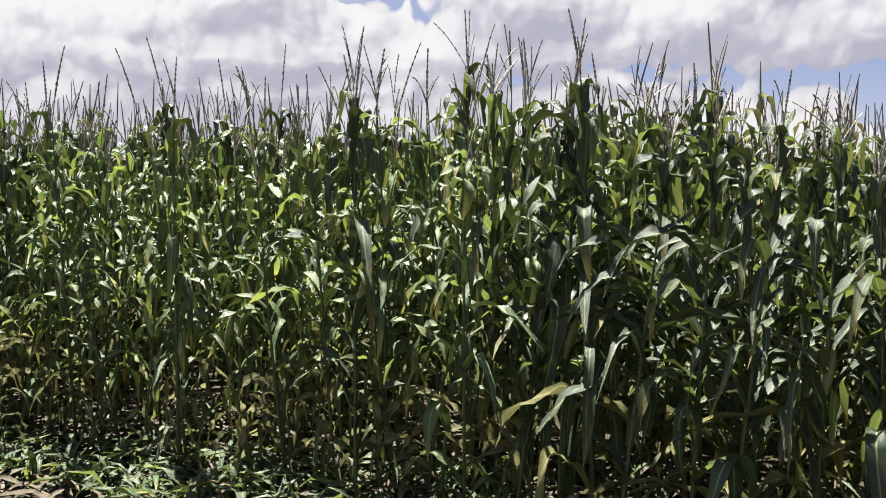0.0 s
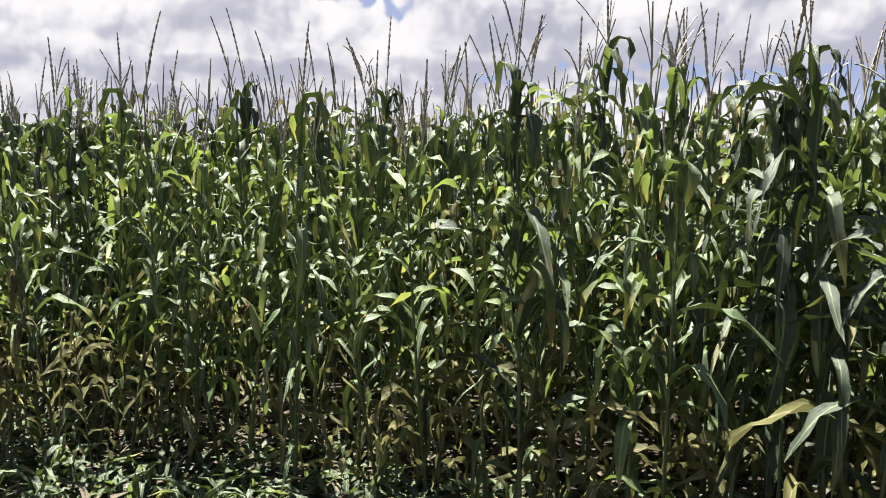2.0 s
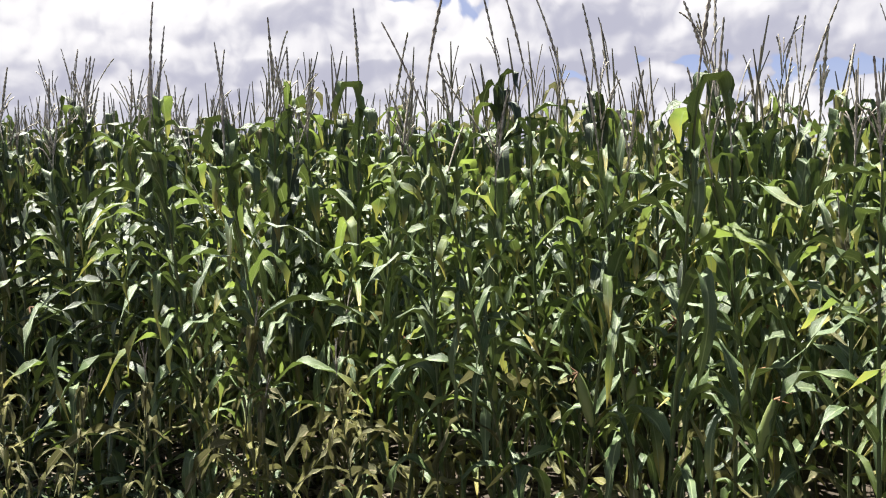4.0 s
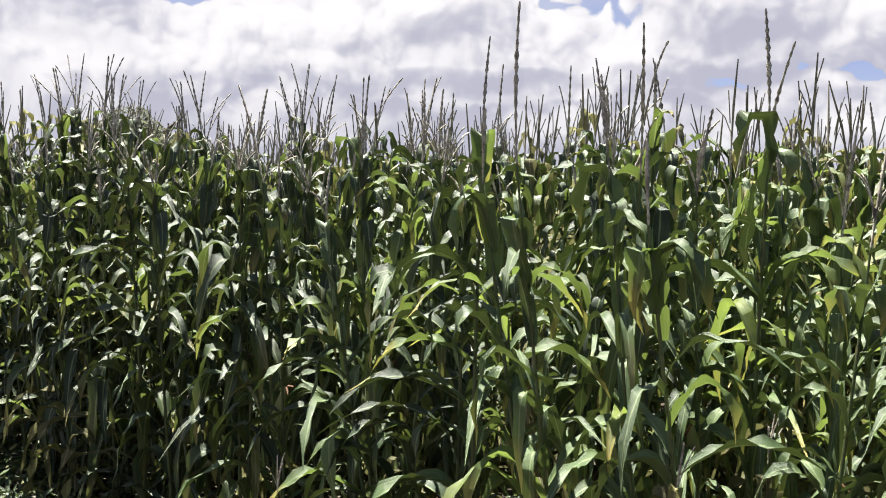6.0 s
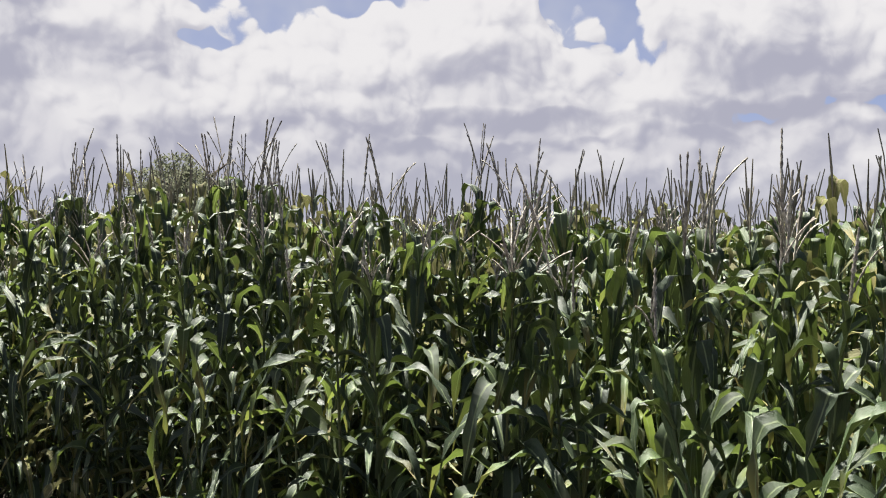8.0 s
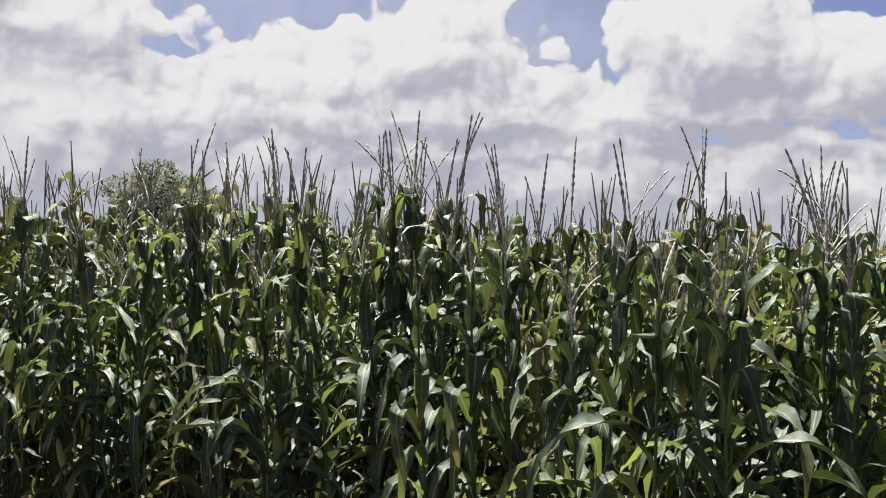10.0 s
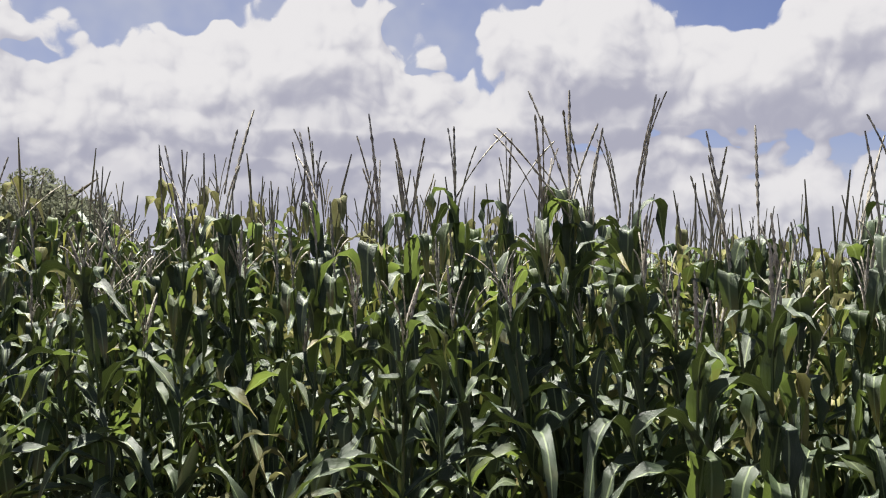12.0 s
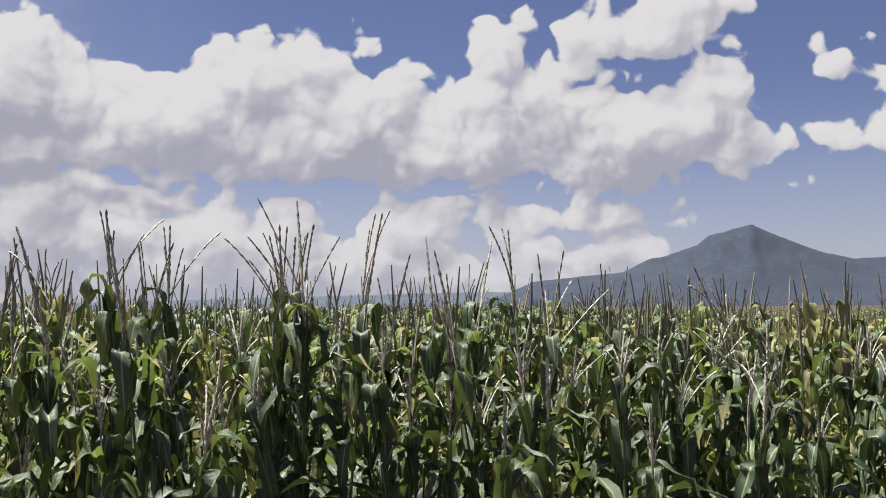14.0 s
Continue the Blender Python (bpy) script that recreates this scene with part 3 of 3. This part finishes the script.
def build_near():
    rng = np.random.default_rng(11)
    plain = "green maize plant with arching leaves and brown tassel"
    sallow = "maize plant with yellowed lower leaves and a brown tassel"
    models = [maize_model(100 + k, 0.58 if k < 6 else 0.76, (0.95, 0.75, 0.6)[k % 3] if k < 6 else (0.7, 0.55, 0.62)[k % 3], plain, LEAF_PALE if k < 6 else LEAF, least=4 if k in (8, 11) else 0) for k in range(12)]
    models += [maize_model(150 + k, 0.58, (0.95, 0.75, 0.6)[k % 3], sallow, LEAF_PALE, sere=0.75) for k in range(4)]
    tall = [maize_model(200 + k, 0.68, 1.12, "tall green maize plant with a long dark brown tassel", least=(0, 0, 1, 0, 3, 2, 4)[k]) for k in range(7)]
    fans = [maize_model(230 + k, 0.74, 1.05, "tall maize plant with a fanned silvery brown tassel", LEAF, 0.55 - 0.2 * k, 3) for k in range(2)]
    withered = [maize_model(260 + k, 0.6, 0.7, "withered brown maize plant with dry curled leaves", DRY, sere=1.0) for k in range(2)]
    used = {}

    def stand(model, m, size):
        """Stand a model, or a copy of it once it is used, at the pose m in that size."""
        if model in used:
            copy_thing(model, m @ Matrix.Scale(size / used[model], 4))
        else:
            model.matrix_basis = m @ Matrix.Scale(size, 4)
            used[model] = size

    taken = []
    tips = TALL_FIRST + TALL_MIDDLE + TALL_LAST
    for k, (x, y, z) in enumerate(tips + FANNED):
        model, tip = fans[k % 2] if k >= len(tips) else tall[k % 5] if k < len(tips) - len(TALL_LAST) else tall[(2, 4, 5, 6)[k % 4]]
        turn, size = pose(0, 0, 0, 0, 0, rng.uniform(0, 360) if k < len(tips) else 147 + rng.uniform(-25, 25)), z / tip.z
        foot = turn @ (tip * size)
        taken.append((x - foot.x, y - foot.y))
        stand(model, pose(x - foot.x, y - foot.y, 0) @ turn, size)
    for k, (x, y, size) in enumerate(WITHERED):
        taken.append((x, y))
        stand(withered[k % 2][0], pose(x, y, -0.02, rng.normal(0, 5), rng.normal(0, 5), rng.uniform(0, 360)), size)
    for row in range(3):
        v0 = FIRST_ROW + row * ROW_GAP
        for i in range(86):
            u = -1.2 + (i + rng.uniform(-0.3, 0.3)) * PLANT_GAP + row * 0.07
            v = v0 + rng.normal(0, 0.06)
            x, y = spot(u, v)
            if any(math.hypot(x - a, y - b) < 0.13 for a, b in taken):
                continue
            k = int(rng.integers(6)) + (6 if u + rng.normal(0, 1.0) > 8.2 or u + rng.normal(0, 0.5) < 2.3 else 0)
            if row < 2 and 2.6 < u < 6.6 and rng.random() < 0.55:
                k = 12 + int(rng.integers(4))
            size = swell(x, y) * rng.uniform(0.9, 1.06) * (0.94, 0.96, 0.98)[row]
            size = min(size, (2.7 - 0.17 * min(max(u - 6.4, 0.0), 1.0)) * max(1.0, swell(x, y) / 1.05) / models[k][1].z)
            stand(models[k][0], pose(x, y, -0.02, rng.normal(0, 4.5), rng.normal(0, 4.5), rng.uniform(0, 360)), size)


def build_field():
    """The rest of the crop, denser in detail towards the path."""
    rng = np.random.default_rng(5)
    models = {}
    for fine, n in ((1, 12), (0, 15)):
        for k in range(n):
            bits = Bits()
            for name, grids, mat in maize_plan(300 + 20 * fine + k, fine, 0.78, 0.85 if fine else 0.62):
                for g in grids if isinstance(grids, list) else [grids]:
                    # the later models are half withered
                    bits.add(*sheet(g), 1 if k > 8 and mat == 0 and rng.random() < 0.85 else mat)
            models[fine, k] = bits.arrays()
    out = Bits()
    mats = []
    row = 0
    while True:
        v0 = FIRST_ROW + row * ROW_GAP
        if v0 > 210:
            break
        u = -4.0 - 0.62 * v0
        end = 13.0 + 3.0 * v0 if v0 < 60 else 13 + 1.2 * v0 + 108
        while u < end:
            d = near_path(u, v0)
            thin = max(1.0, (d / 26.0) ** 1.25)
            u += PLANT_GAP * thin * rng.uniform(0.75, 1.25)
            if row < 3 and -1.3 < u < 16.0:
                continue
            v = v0 + rng.normal(0, 0.07) * thin
            x, y = spot(u, v)
            fine = 1 if d < 11 else 0
            withered = rng.random() < (0.72 if u < 11 - 0.3 * v and v > 6.5 else 0.5 if 12.5 < u < 20 and v < 10 else 0.3 if 8 < u < 12.5 and v < 9 else 0.06 if v < 6 else 0.22)
            vv, ff, tt, mm = models[fine, int(rng.integers(9, 12)) if withered else int(rng.integers(9))]
            a = rng.uniform(0, 2 * np.pi)
            size = swell(x, y) * rng.uniform(0.9, 1.08)
            if u > 5 and d < 11:
                size = min(size, 2.75 * max(1.0, swell(x, y) / 1.05) / vv[:, 2].max())
            c, s = math.cos(a) * size, math.sin(a) * size
            wide = min(2.2, thin ** 0.5)
            lx, ly = rng.normal(0, 0.045, 2)
            p = np.stack([vv[:, 0] * c * wide - vv[:, 1] * s * wide + lx * vv[:, 2] + x,
                          vv[:, 0] * s * wide + vv[:, 1] * c * wide + ly * vv[:, 2] + y, vv[:, 2] * size - 0.02], 1)
            out.v.append(p)
            out.f.append(ff + out.n)
            out.t.append(tt)
            out.m.append(mm)
            out.n += len(p)
        row += 1 if v0 < 30 else int(v0 / 25) + 1
    v, f, t, m = out.arrays()
    ob = new("maize_field", mesh_of("maize_field", v, f, MATS_FIELD, m, t))
    tagged(ob, "dense field of tall green maize in tassel reaching far back", "maize field", kind="stuff")


build_near()
build_field()


# ---- under the crop ----
def build_litter():
    rng = np.random.default_rng(21)
    bits = Bits()
    for _ in range(4600):
        u, v = rng.uniform(1, 12), rng.uniform(1.8, 4.8)
        x, y = spot(u, v)
        g = blade(rng, rng.uniform(0.12, 0.4), rng.uniform(0.012, 0.04), rng.uniform(-5, 30), rng.uniform(-30, 5), 0.5, 5, 3, rng.normal(0, 0.8), 0.35)
        bits.add(*sheet(turned(g, rng.uniform(0, 6.28), (x, y, rng.uniform(0.02, 0.08)))), 0)
    v, f, t, m = bits.arrays()
    ob = new("straw_litter", mesh_of("straw_litter", v, f, [STRAW], m, t))
    tagged(ob, "dry straw-coloured maize leaves strewn on the soil", "litter", kind="stuff")


def build_weeds():
    rng = np.random.default_rng(23)
    bits = Bits()
    for _ in range(900):
        u = rng.uniform(1, 16)
        v = 2.3 + abs(rng.normal(0, 0.7))
        x, y = spot(u, v)
        for _ in range(int(rng.integers(4, 9))):
            g = blade(rng, rng.uniform(0.12, 0.42), rng.uniform(0.015, 0.04), rng.uniform(40, 85), rng.uniform(-70, 20), 0.5, 5, 3, rng.normal(0, 0.6))
            bits.add(*sheet(turned(g, rng.uniform(0, 6.28), (x + rng.normal(0, 0.05), y + rng.normal(0, 0.03), 0.0))), 0)
    v, f, t, m = bits.arrays()
    ob = new("weeds", mesh_of("weeds", v, f, [LEAF_FIELD], m, t))
    tagged(ob, "low green grassy weeds along the field edge", "weeds", kind="stuff")


build_litter()
build_weeds()


# ---- distance ----
def build_tree(x, y, height, wide, seed):
    rng = np.random.default_rng(seed)
    root = new("tree")
    root.matrix_basis = pose(x, y, 0)
    tagged(root, "broad round-crowned green tree standing beyond the maize", "tree")
    grids = [tube([(0, 0, -0.2), (0.1, 0, height * 0.2), (0.2, 0.1, height * 0.45), (0.1, 0.2, height * 0.7)], [0.5, 0.4, 0.28, 0.1], 9)]
    tips = []
    for i in range(16):
        a, k = rng.uniform(0, 2 * np.pi), rng.uniform(0.2, 0.6)
        b = np.array([0.15, 0.1, height * k])
        e = b + np.array([math.cos(a) * wide * rng.uniform(0.2, 0.42), math.sin(a) * wide * rng.uniform(0.2, 0.42), height * rng.uniform(0.12, 0.32)])
        tips.append(e)
        grids.append(tube([b, (b + e) / 2 + (0, 0, 0.3), e], [0.17, 0.1, 0.03], 6))
    trunk = new("trunk", grid_mesh("trunk", grids, BARK))
    trunk.parent = root
    n = 42000
    lobes = [(rng.normal(0, 1, 3)) for _ in range(70)]
    cents = []
    for d in lobes:
        d = d / np.linalg.norm(d)
        d[2] = max(d[2], -0.9)
        k = rng.uniform(0.45, 1.0)
        spread = 0.42 - 0.10 * max(d[2], 0.0)
        cents.append(np.array([d[0] * wide * spread * k, d[1] * wide * spread * k, height * 0.46 + d[2] * height * rng.uniform(0.36, 0.44) * k]))
    cents = np.array(cents)
    which = rng.integers(len(cents), size=n)
    off = rng.normal(0, 1, (n, 3))
    off /= np.linalg.norm(off, axis=1)[:, None]
    off *= (rng.uniform(0.4, 1, n) ** 0.5)[:, None] * np.array([wide * 0.15, wide * 0.15, height * 0.12])
    c = cents[which] + off
    a, b = rng.normal(0, 1, (n, 3)), rng.normal(0, 1, (n, 3))
    a /= np.linalg.norm(a, axis=1)[:, None]
    b /= np.linalg.norm(b, axis=1)[:, None]
    sz = rng.uniform(0.09, 0.18, n)[:, None]
    v = np.stack([c - a * sz, c + b * sz * 0.5, c + a * sz, c - b * sz * 0.5], 1).reshape(-1, 3)
    f = np.arange(n * 4).reshape(n, 4)
    crown = new("crown", mesh_of("crown", v, f, [CROWN], smooth=False))
    crown.parent = root
    return root


def bearing(az, dist):
    return math.sin(radians(az)) * dist - 5, math.cos(radians(az)) * dist + 4


tx, ty = bearing(-28.2, 55)
build_tree(tx, ty, 7.9, 9.6, 3)


def ridge(name, label, dist, profile, depth, seed, rough, cover):
    """A far range: a crest line by bearing, with slopes that fall to the plain before and behind it."""
    rng = np.random.default_rng(seed)
    azs = np.linspace(profile[0][0], profile[-1][0], 260)
    tops = np.interp(azs, [p[0] for p in profile], [math.tan(radians(p[1])) * dist for p in profile])
    cols = []
    for back in np.concatenate([np.linspace(-1, 0, 22), np.linspace(0.1, 1, 6)]):
        share = (1 - abs(back)) ** (1.15 if back < 0 else 1.0)
        line = []
        for az, h in zip(azs, tops):
            d = dist + back * depth
            spur = noise.fractal((az * 0.55, back * 1.6, seed), 0.8, 2.0, 5)
            z = h * share * (1 + rough * spur * min(1, 5 * abs(back)))
            if abs(back) < 0.02:
                z = h + dist * 0.0005 * noise.fractal((az * 2.3, 0.3, seed), 0.7, 2.0, 3)
            x, y = bearing(az, d)
            line.append((x, y, z - 3))
        cols.append(line)
    v, f, t = sheet(np.array(cols))
    ob = new(name, mesh_of(name, v, f, [cover], None, t))
    return tagged(ob, label, "mountain", kind="structure")


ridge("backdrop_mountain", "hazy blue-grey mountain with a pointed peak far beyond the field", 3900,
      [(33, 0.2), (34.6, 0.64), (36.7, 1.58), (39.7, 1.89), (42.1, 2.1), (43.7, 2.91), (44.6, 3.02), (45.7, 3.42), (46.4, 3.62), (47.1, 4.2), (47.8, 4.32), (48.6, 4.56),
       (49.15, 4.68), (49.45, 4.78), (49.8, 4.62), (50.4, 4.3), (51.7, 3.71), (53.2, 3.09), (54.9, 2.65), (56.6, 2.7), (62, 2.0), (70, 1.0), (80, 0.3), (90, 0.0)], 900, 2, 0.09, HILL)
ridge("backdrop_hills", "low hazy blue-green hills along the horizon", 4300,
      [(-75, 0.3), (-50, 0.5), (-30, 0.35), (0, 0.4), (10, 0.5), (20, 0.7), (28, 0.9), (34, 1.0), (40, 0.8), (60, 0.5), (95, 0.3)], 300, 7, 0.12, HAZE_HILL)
